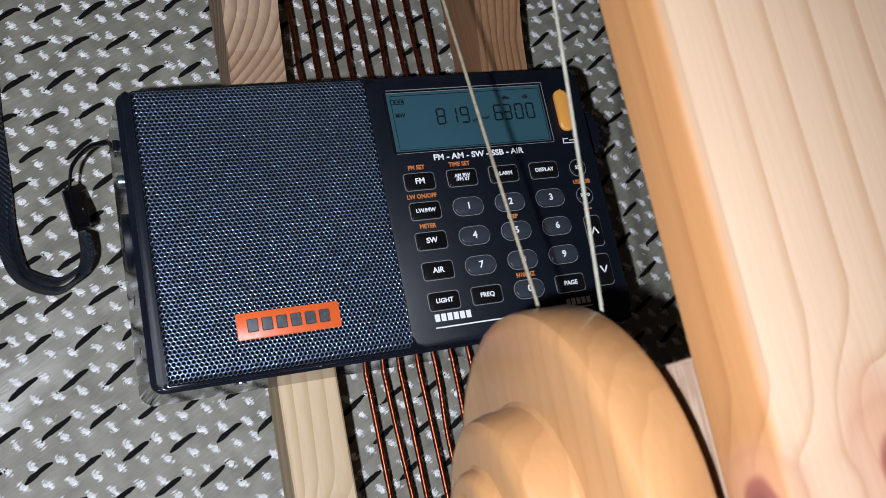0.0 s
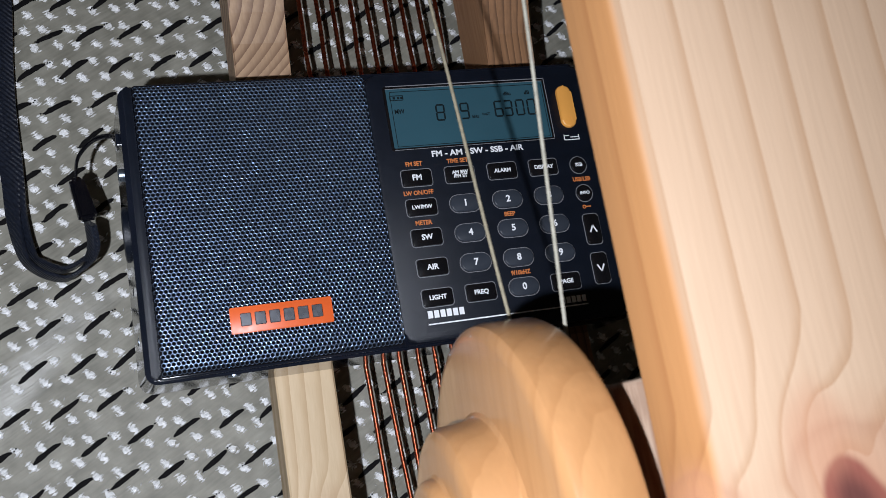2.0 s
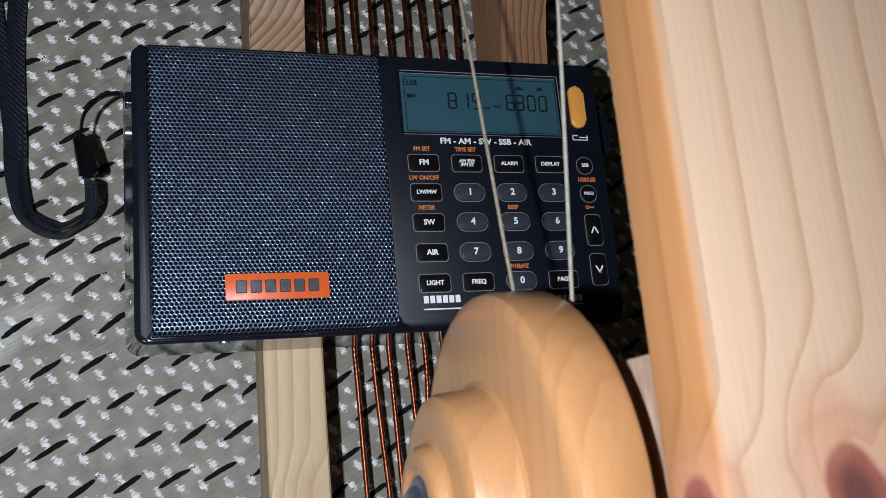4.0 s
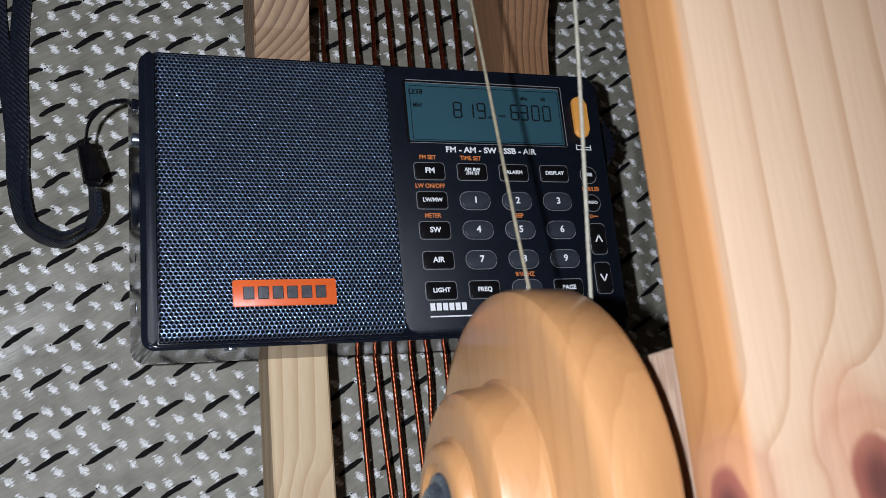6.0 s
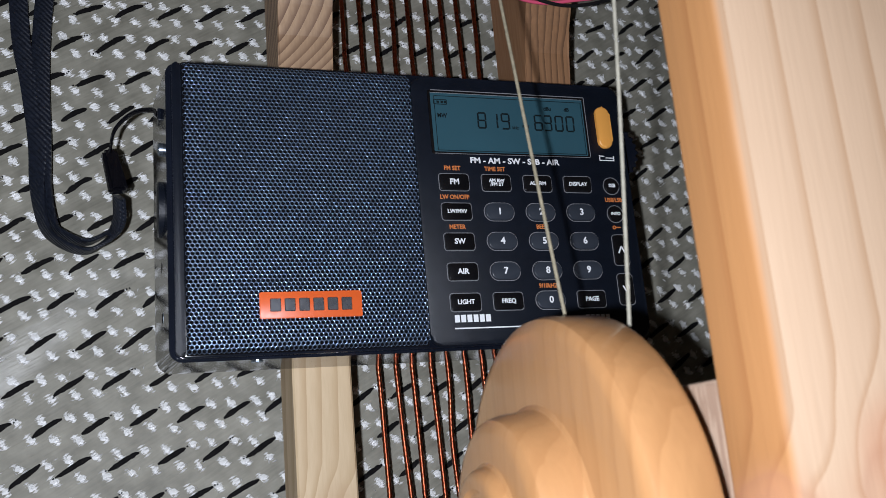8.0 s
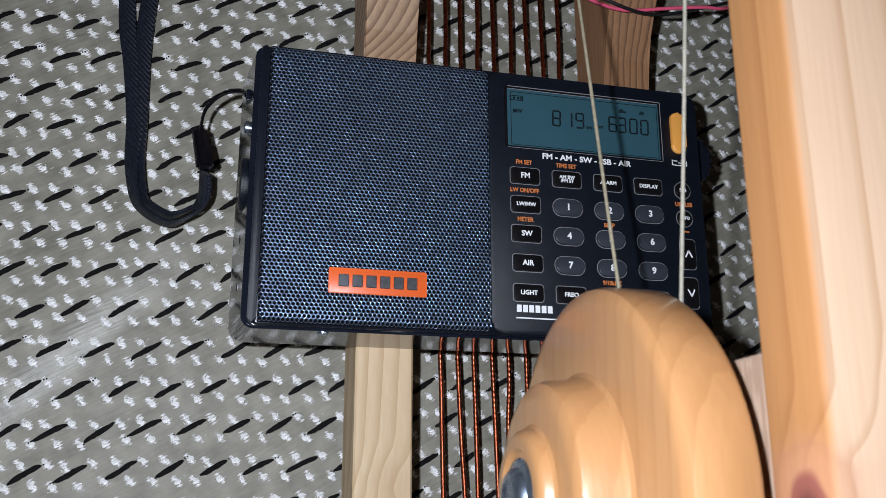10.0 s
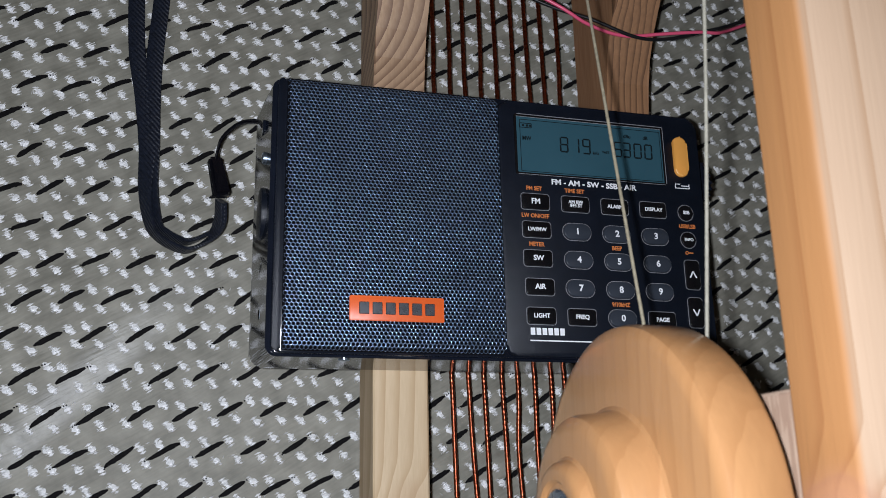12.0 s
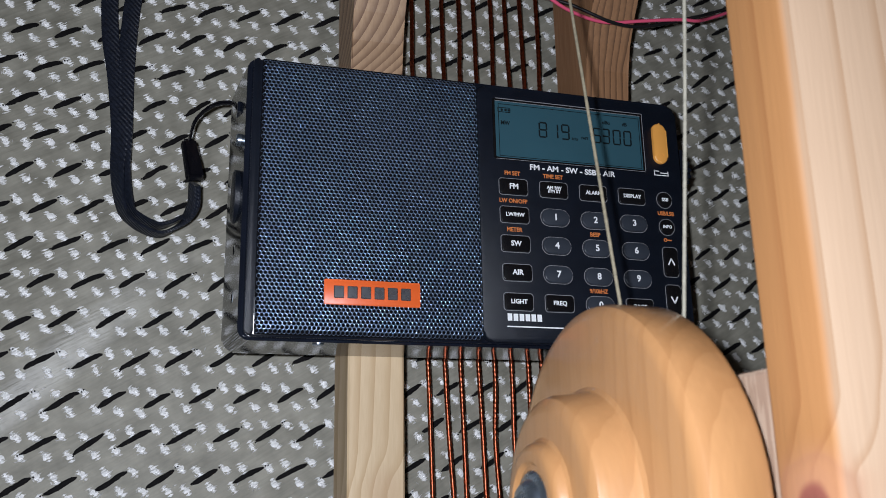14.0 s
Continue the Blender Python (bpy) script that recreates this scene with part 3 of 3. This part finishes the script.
cord = thing("cord", (0.005, -0.09, 0.165), "thin cream cord loop led round the axle of the wheel", "cord")
part("cord_strand", twisted(spline([(0.0035, -0.088, 0.1645), (0.0006, -0.05, 0.161), (0.0012, 0.02, 0.147), (0.0022, 0.12, 0.127), (0.003, 0.26, 0.10)], 40), 0.00044, 0.0022, 3), CORD_SHADED, cord, "strand of the cord with its shade put into a darker colour", smooth=60)
part("cord_strand", twisted(spline([(0.0050, -0.088, 0.1725), (0.0044, -0.05, 0.181), (0.0046, 0.02, 0.192), (0.0042, 0.10, 0.2000), (0.0040, 0.20, 0.2010)], 40), 0.00042, 0.0022, 3), CORD, cord, smooth=60)

# ---- the pocket radio ----
Z = 0.075
radio = thing("portable_radio", (0.0, 0.0, 0.0465), "black portable multiband radio lying face up on the aerial bars", "radio")
back = prism(rounded(-0.0004, 0.0006, 0.1520, 0.0902, 0.0036), 0.0465, 0.0715, 0.0)
bmesh.ops.bevel(back, geom=[e for e in back.edges if e.verts[0].co.z < 0.05 and e.verts[1].co.z < 0.05], offset=0.0025, segments=3, affect="EDGES")
for v in back.verts:
    if v.co.x < -0.07 and v.co.z < 0.055:
        v.co.x -= 0.0030 * (0.0735 - v.co.z) / 0.027
body = part("body", back, SHELL, radio, "glossy black plastic case", smooth=40)
part("front_bezel", prism(rounded(0, 0.0008, 0.1496, 0.0888, 0.0034), 0.0715, Z - 0.0016, 0.0008, 3), SHELL, radio, smooth=40)
part("side_rail", prism(rounded(-0.0734, 0.0008, 0.0026, 0.0876, 0.0010), Z - 0.0017, Z - 0.0003, 0.0006), PANEL, radio, smooth=40)
# keypad panel on the right of the seam, with softly rounded rim
panel = part("front_panel", prism(rounded(0.0364, 0.0004, 0.0752, 0.0872, 0.0034), Z - 0.0020, Z, 0.0010, 3), PANEL, radio, "satin black keypad panel", smooth=40)

# perforated speaker grille
GX0, GX1, GY0, GY1 = -0.0718, -0.0016, -0.0426, 0.0448
PITCH, HOLE = 0.00134, 0.00049


def roll(y):
    """How far the sheet curls down at its near and far edges."""
    d = max(0.0, GY0 + 0.0030 - y, y - (GY1 - 0.0030))
    return 0.0042 - math.sqrt(0.0042 ** 2 - min(d, 0.0036) ** 2)


def perforated():
    """A sheet of six-sided cells, each with a round hole with soft edges, that share their rims."""
    verts, faces, known = [], [], {}
    for r in range(int((GY1 - GY0) / (PITCH * 0.866))):
        for c in range(int((GX1 - GX0) / PITCH)):
            x, y = GX0 + PITCH * (c + 0.55 + 0.5 * (r % 2)), GY0 + PITCH * 0.866 * (r + 0.55)
            if x > GX1 - 0.0004 or y > GY1 - 0.0003:
                continue
            rows = []
            for u, h in ((1.0, 0.0), (0.45, -0.00010), (0.0, -0.00024), (-0.1, -0.0007)):
                row = []
                for k in range(12):
                    a, rim = radians(30 * k), PITCH * (0.5 if k % 2 == 0 else 0.5774)
                    rad = HOLE + u * (rim - HOLE)
                    px, py = x + rad * math.cos(a), y + rad * math.sin(a)
                    spot = (round(px * 2e5), round(py * 2e5)) if u == 1 else None
                    if spot is None or spot not in known:
                        if spot:
                            known[spot] = len(verts)
                        row.append(len(verts))
                        verts.append((px, py, Z + h - roll(py) - (0.00020 if u == 1 and k % 2 == 0 else 0.0)))
                    else:
                        row.append(known[spot])
                rows.append(row)
            for p, q in zip(rows, rows[1:]):
                faces.extend((p[k], p[(k + 1) % 12], q[(k + 1) % 12], q[k]) for k in range(12))
    return verts, faces


grille = part("speaker_grille", perforated(), STEEL, radio, "perforated black metal speaker grille", smooth=89)
part("speaker_cloth", box_bm(GX0, GX1, GY0 - 0.0004, GY1 + 0.0002, Z - 0.0030, Z - 0.0015), DARK, radio)

badge = part("badge", prism(rounded(-0.0368, -0.0297, 0.0298, 0.0077, 0.0004), Z, Z + 0.0006, 0.0002), ORANGE, radio, "orange maker's badge with raised metal shapes", smooth=40)
for k in range(6):
    part("badge_shape", box_bm(-0.0488 + 0.00415 * k, -0.0488 + 0.00415 * k + 0.0031, -0.0316, -0.0278, Z + 0.0006, Z + 0.0011, 0.0002, 1), SILVER, badge, "raised plain metal bar" if k == 0 else "")

# display
lcd_frame = part("display_frame", ring(rounded(0.0322, 0.02875, 0.0562, 0.0218, 0.0008), rounded(0.0322, 0.02875, 0.0545, 0.0202, 0.0004), Z - 0.0004, Z + 0.00035), KEY, radio, "glossy display surround")
lcd = part("display", box_bm(0.00495, 0.05945, 0.01865, 0.03885, Z - 0.0006, Z + 0.00012), LCD, radio, "dim teal liquid crystal display with dark digits")
# dark ring that paints the shadow line inside the recessed display
part("display_edge_shade", ring(rounded(0.0326, 0.02850, 0.0528, 0.0188, 0.0003), rounded(0.0326, 0.02850, 0.0524, 0.0184, 0.0002), Z + 0.0001, Z + 0.00018), INK, lcd)
# thin grey strips painted for the highlights on the surround's glossy edges
for x0, x1, y0, y1 in ((0.0052, 0.0600, 0.03955, 0.03980), (0.00495, 0.0594, 0.03870, 0.03885), (0.06005, 0.06028, 0.0184, 0.0396), (0.0050, 0.0600, 0.01795, 0.01810)):
    part("display_glint", box_bm(x0, x1, y0, y1, Z + 0.0003, Z + 0.00042), RIM, lcd_frame)
SEGS = {"0": "abcdef", "1": "bc", "6": "acdefg", "8": "abcdefg", "9": "abcdfg", "5": "acdfg", "3": "abcdg"}


def digit(ch, x, y, w, h):
    t, g = 0.00055, 0.00014
    for s in SEGS[ch]:
        cx, cy, sx, sy = {"a": (0, h / 2, w - 2 * g, t), "d": (0, -h / 2, w - 2 * g, t), "g": (0, 0, w - 2 * g, t), "f": (-w / 2, h / 4, t, h / 2 - 2 * g),
                          "b": (w / 2, h / 4, t, h / 2 - 2 * g), "e": (-w / 2, -h / 4, t, h / 2 - 2 * g), "c": (w / 2, -h / 4, t, h / 2 - 2 * g)}[s]
        px, py = x + cx + 0.03 * cy, y + cy
        part("display_segment", box_bm(px - sx / 2, px + sx / 2, py - sy / 2, py + sy / 2, Z + 0.00012, Z + 0.00020), INK, lcd)


for ch, x in (("8", 0.0222), ("1", 0.0263), ("9", 0.0305), ("6", 0.0424), ("3", 0.0458), ("0", 0.0500), ("0", 0.0541)):
    digit(ch, x, 0.0299, 0.0026, 0.0052)
text("display_text", "MW", 0.0021, 0.0086, 0.0310, Z + 0.00016, INK, lcd, 0.85)
text("display_text", "kHz", 0.0014, 0.0339, 0.0277, Z + 0.00016, INK, lcd)
text("display_text", "FAST", 0.0012, 0.0377, 0.0283, Z + 0.00016, INK, lcd)
text("display_text", "dBu", 0.0018, 0.0462, 0.0350, Z + 0.00016, INK, lcd)
text("display_text", "dB", 0.0018, 0.0533, 0.0350, Z + 0.00016, INK, lcd)
part("battery_icon", ring(rounded(0.0083, 0.0357, 0.0046, 0.0018, 0.0003), rounded(0.0083, 0.0357, 0.0041, 0.0013, 0.0002), Z + 0.00013, Z + 0.0002), INK, lcd)
for x in (0.0075, 0.0089, 0.0100):
    part("battery_cell", box_bm(x - 0.0004, x + 0.0004, 0.0353, 0.0361, Z + 0.00013, Z + 0.0002), INK, lcd)

text("band_title", "FM - AM - SW - SSB - AIR", 0.0027, 0.0325, 0.0160, Z + 0.00003, WHITE, panel, 1.09, "white printed band names")


def bars(name, x0, x1, y, h, count, material):
    bm = bmesh.new()
    step = (x1 - x0) / count
    for k in range(count):
        bmesh.ops.create_cube(bm, size=1, matrix=Matrix.LocRotScale((x0 + step * (k + 0.5), y, Z + 0.00003), None, (step * 0.76, h, 0.00008)))
    part(name, bm, material, panel, "plain white printed bars")


bars("maker_mark", 0.0066, 0.0188, -0.0352, 0.0023, 6, WHITE)
bars("type_mark", 0.0510, 0.0600, -0.0362, 0.0021, 5, WHITE)
part("underline", box_bm(0.0066, 0.0602, -0.0384, -0.0380, Z, Z + 0.00008), WHITE, panel)


def key(cx, cy, w, h, r, words, size, material=KEY, lift=0.0006, squeeze=1.0):
    k = part("key", prism(rounded(cx, cy, w, h, r), Z - 0.0002, Z + lift, 0.00025), material, radio, smooth=40)
    part("key_outline", ring(rounded(cx, cy, w + 0.0007, h + 0.0007, r + 0.0003), rounded(cx, cy, w + 0.0003, h + 0.0003, r + 0.0001), Z, Z + 0.00012), RIM, k)
    if words:
        text("key_text", words, size, cx, cy, Z + lift + 0.00003, WHITE, k, squeeze)
    return k


for words, x, y, size in (("FM", 0.0106, 0.0085, 0.0026), ("AM BW\n/FM ST", 0.0250, 0.0085, 0.0016), ("ALARM", 0.0395, 0.0085, 0.0018), ("DISPLAY", 0.0540, 0.0085, 0.0018),
                          ("LW/MW", 0.0106, -0.0012, 0.0018), ("SW", 0.0106, -0.0110, 0.0024), ("AIR", 0.0108, -0.0206, 0.0024), ("LIGHT", 0.0108, -0.0302, 0.0020),
                          ("FREQ", 0.0250, -0.0302, 0.0020), ("PAGE", 0.0540, -0.0302, 0.0020)):
    key(x, y, 0.0096, 0.0052, 0.0008, words, size, squeeze=1.0)
for i, words in enumerate("123456789"):
    key(0.0250 + 0.0145 * (i % 3), -0.0012 - 0.0097 * (i // 3), 0.0098, 0.0055, 0.00265, words, 0.0030, PAD, 0.0008)
key(0.0395, -0.0302, 0.0098, 0.0055, 0.00265, "0", 0.0030, PAD, 0.0008)
key(0.0666, 0.0082, 0.0054, 0.0054, 0.00265, "SSB", 0.0017)
key(0.0667, -0.0016, 0.0054, 0.0054, 0.00265, "INFO", 0.0015)
for cy, s in ((-0.0140, 1), (-0.0272, -1)):
    k = key(0.0670, cy, 0.0052, 0.0100, 0.0011, "", 0)
    bm = bmesh.new()
    for sx in (-1, 1):
        bmesh.ops.create_cube(bm, size=1, matrix=Matrix.LocRotScale((0.0670 + sx * 0.0006, cy, Z + 0.00063), Euler((0, 0, radians(-sx * s * 62))), (0.0026, 0.0005, 0.00008)))
    part("arrow_mark", bm, WHITE, k)
for words, x, y in (("FM SET", 0.0104, 0.0132), ("TIME SET", 0.0250, 0.0132), ("LW ON/OFF", 0.0104, 0.0036), ("METER", 0.0104, -0.0062), ("BEEP", 0.0393, -0.0061), ("9/10kHZ", 0.0393, -0.0255), ("USB/LSB", 0.0668, 0.0033)):
    text("orange_caption", words, 0.0020, x, y, Z + 0.00003, AMBER, panel, 0.9, "small orange printed caption")
part("key_symbol", ring(rounded(0.0658, -0.0062, 0.0013, 0.0013, 0.0006), rounded(0.0658, -0.0062, 0.0007, 0.0007, 0.0003), Z, Z + 0.00008), AMBER, panel)
part("key_symbol", box_bm(0.0664, 0.0682, -0.0064, -0.0060, Z, Z + 0.00008), AMBER, panel)
power = part("power_button", prism(rounded(0.0664, 0.0290, 0.0054, 0.0150, 0.0026, 8), Z - 0.0002, Z + 0.0012, 0.0007, 3), POWER, radio, "amber rounded power button", smooth=50)
part("power_dimple", ring(rounded(0.0664, 0.0241, 0.0026, 0.0026, 0.00125), rounded(0.0664, 0.0241, 0.0021, 0.0021, 0.001), Z + 0.0011, Z + 0.00128), POWER, power)
for x0, x1, y0, y1 in ((0.0636, 0.0692, 0.0172, 0.0175), (0.0636, 0.0639, 0.0175, 0.0192), (0.0689, 0.0692, 0.0175, 0.0190), (0.0636, 0.0656, 0.0187, 0.0190), (0.0660, 0.0690, 0.0181, 0.0184)):
    part("lamp_symbol", box_bm(x0, x1, y0, y1, Z, Z + 0.00008), WHITE, panel)

# thumb wheel on the far side, sockets and screw on the near side
prof = []
for i in range(48):
    a = 2 * math.pi * i / 48
    r = 0.0098 + (0.00022 if i % 2 else 0)
    prof.append((0.0732 + r * math.cos(a), 0.0235 + r * math.sin(a)))
tuner = part("tuning_wheel", prism(prof, 0.0545, 0.0675, 0.0008), SHELL, radio, "ribbed black tuning wheel", smooth=30)


def side_disc(name, y, z, r, depth, material, label="", x=-0.0772):
    return part(name, lathe([(0.0004, r), (-depth * 0.7, r), (-depth, r * 0.75), (-depth, 0.0002)], (x, y, z), 24), material, radio, label, smooth=40)


side_disc("side_screw", 0.0205, 0.0645, 0.0020, 0.0014, CHROME, "small bright steel screw")
for y in (-0.0150, -0.0300):
    side_disc("socket_rim", y, 0.0600, 0.0030, 0.0004, CHROME if y < -0.02 else SHELL, "socket rim")
    side_disc("socket_hole", y, 0.0600, 0.0019, 0.0006, DARK)
part("volume_wheel", lathe([(0.0004, 0.0085), (-0.0012, 0.0085), (-0.0016, 0.0078), (-0.0016, 0.0002)], (-0.0772, 0.0030, 0.0600), 32), PANEL, radio, "black volume wheel edge", smooth=40)
part("strap_loop", box_bm(-0.0785, -0.0762, 0.0310, 0.0350, 0.0570, 0.0620, 0.0004), SHELL, radio)
part("foot_socket", lathe([(0.0, 0.0018), (0.0003, 0.0018), (0.0003, 0.0003)], (0, 0, 0), 20), CHROME, radio, "small steel socket ring").matrix_basis = \
    Matrix.Translation((-0.0520, -0.0445, 0.0680)) @ Matrix.Rotation(radians(-90), 4, "Z")

# ---- wrist strap: thin tether, clip, doubled webbing ----
strap = thing("wrist_strap", (-0.105, 0.02, 0.0), "black braided wrist strap looped on the mat beside the radio", "strap")
part("tether", merge([tube(spline([(-0.0785, 0.0332 + d, 0.060), (-0.0800, 0.0356 + d, 0.0575), (-0.0855, 0.0362 + d, 0.0530), (-0.0908, 0.0330 + d, 0.0470), (-0.0925, 0.0275 + d, 0.0420)], 30), 0.00045, 6) for d in (0.0, 0.0008)]), CLIP, strap, "thin black tether cord", smooth=60)
clip_bm = bmesh.new()
bmesh.ops.create_cube(clip_bm, size=1, matrix=Matrix.LocRotScale((-0.0915, 0.0222, 0.0385), Euler((radians(-8), radians(14), radians(11))), (0.0058, 0.0150, 0.0042)))
for v in clip_bm.verts:
    if v.co.y > 0.0222:
        v.co.x += (-0.0925 - v.co.x) * 0.22
bmesh.ops.bevel(clip_bm, geom=clip_bm.edges[:], offset=0.0009, segments=2, affect="EDGES")
part("clip", clip_bm, CLIP, strap, "glossy black plastic strap clip", smooth=40)
UP, FLAT = Vector((0, 0, 1)), Vector((1, 0, 0))
for off, top in ((0.0, -0.1235), (0.0026, -0.1165)):
    pts = [(-0.0895 - off * 0.3, 0.0150, 0.0345), (-0.0895 - off * 0.4, 0.0080, 0.0290), (-0.0940, 0.0038 + off, 0.0220), (-0.1010, 0.0018 + off * 1.2, 0.0165),
           (-0.1090 + off * 0.5, 0.0056 + off, 0.0130), (-0.1140 + off, 0.0120 + off * 0.3, 0.0110), (-0.1165 + off * 0.8, 0.0260, 0.0090), (-0.1170 + off * 0.6, 0.0430, 0.0075),
           (top + 0.0035 if off == 0 else top, 0.0650, 0.0060), (top, 0.0850, 0.0055), (top - 0.002 if off == 0 else top + 0.001, 0.1200, 0.0050), (top - 0.003, 0.1700, 0.0045)]
    line = spline(pts, 110)
    side = []
    for k in range(111):
        u = min(1, max(0, (k - 45) / 28))
        side.append((UP * (1 - u) * 0.8 + FLAT * (0.35 + 0.65 * u)).normalized())
    part("webbing", ribbon(line, side, [0.0050 + 0.0012 * ease(50, 75, k) for k in range(111)], 0.0014), WEB, strap, "black braided webbing" if off == 0 else "", smooth=50)

# ---- loose pair of thin wires behind the radio ----
pair = thing("wire_pair", (0.06, 0.083, 0.055), "pink and black insulated wires twisted loosely together", "wires")
for ph, m, nm in ((0.0, PINK, "pink_wire"), (math.pi, BLACKW, "black_wire")):
    base = spline([(0.000, 0.1030, 0.060), (0.028, 0.0905, 0.063), (0.0405, 0.0862, 0.063), (0.056, 0.0823, 0.063), (0.0705, 0.0834, 0.063), (0.0884, 0.0876, 0.063), (0.104, 0.0930, 0.061), (0.150, 0.120, 0.045), (0.21, 0.17, 0.004)], 120)
    line = [p + 0.0011 * Vector((0.3 * math.cos(k * 0.11 + ph), math.cos(k * 0.11 + ph), math.sin(k * 0.11 + ph))) for k, p in enumerate(base)]
    part(nm, tube(line, 0.0007, 7), m, pair, smooth=60)
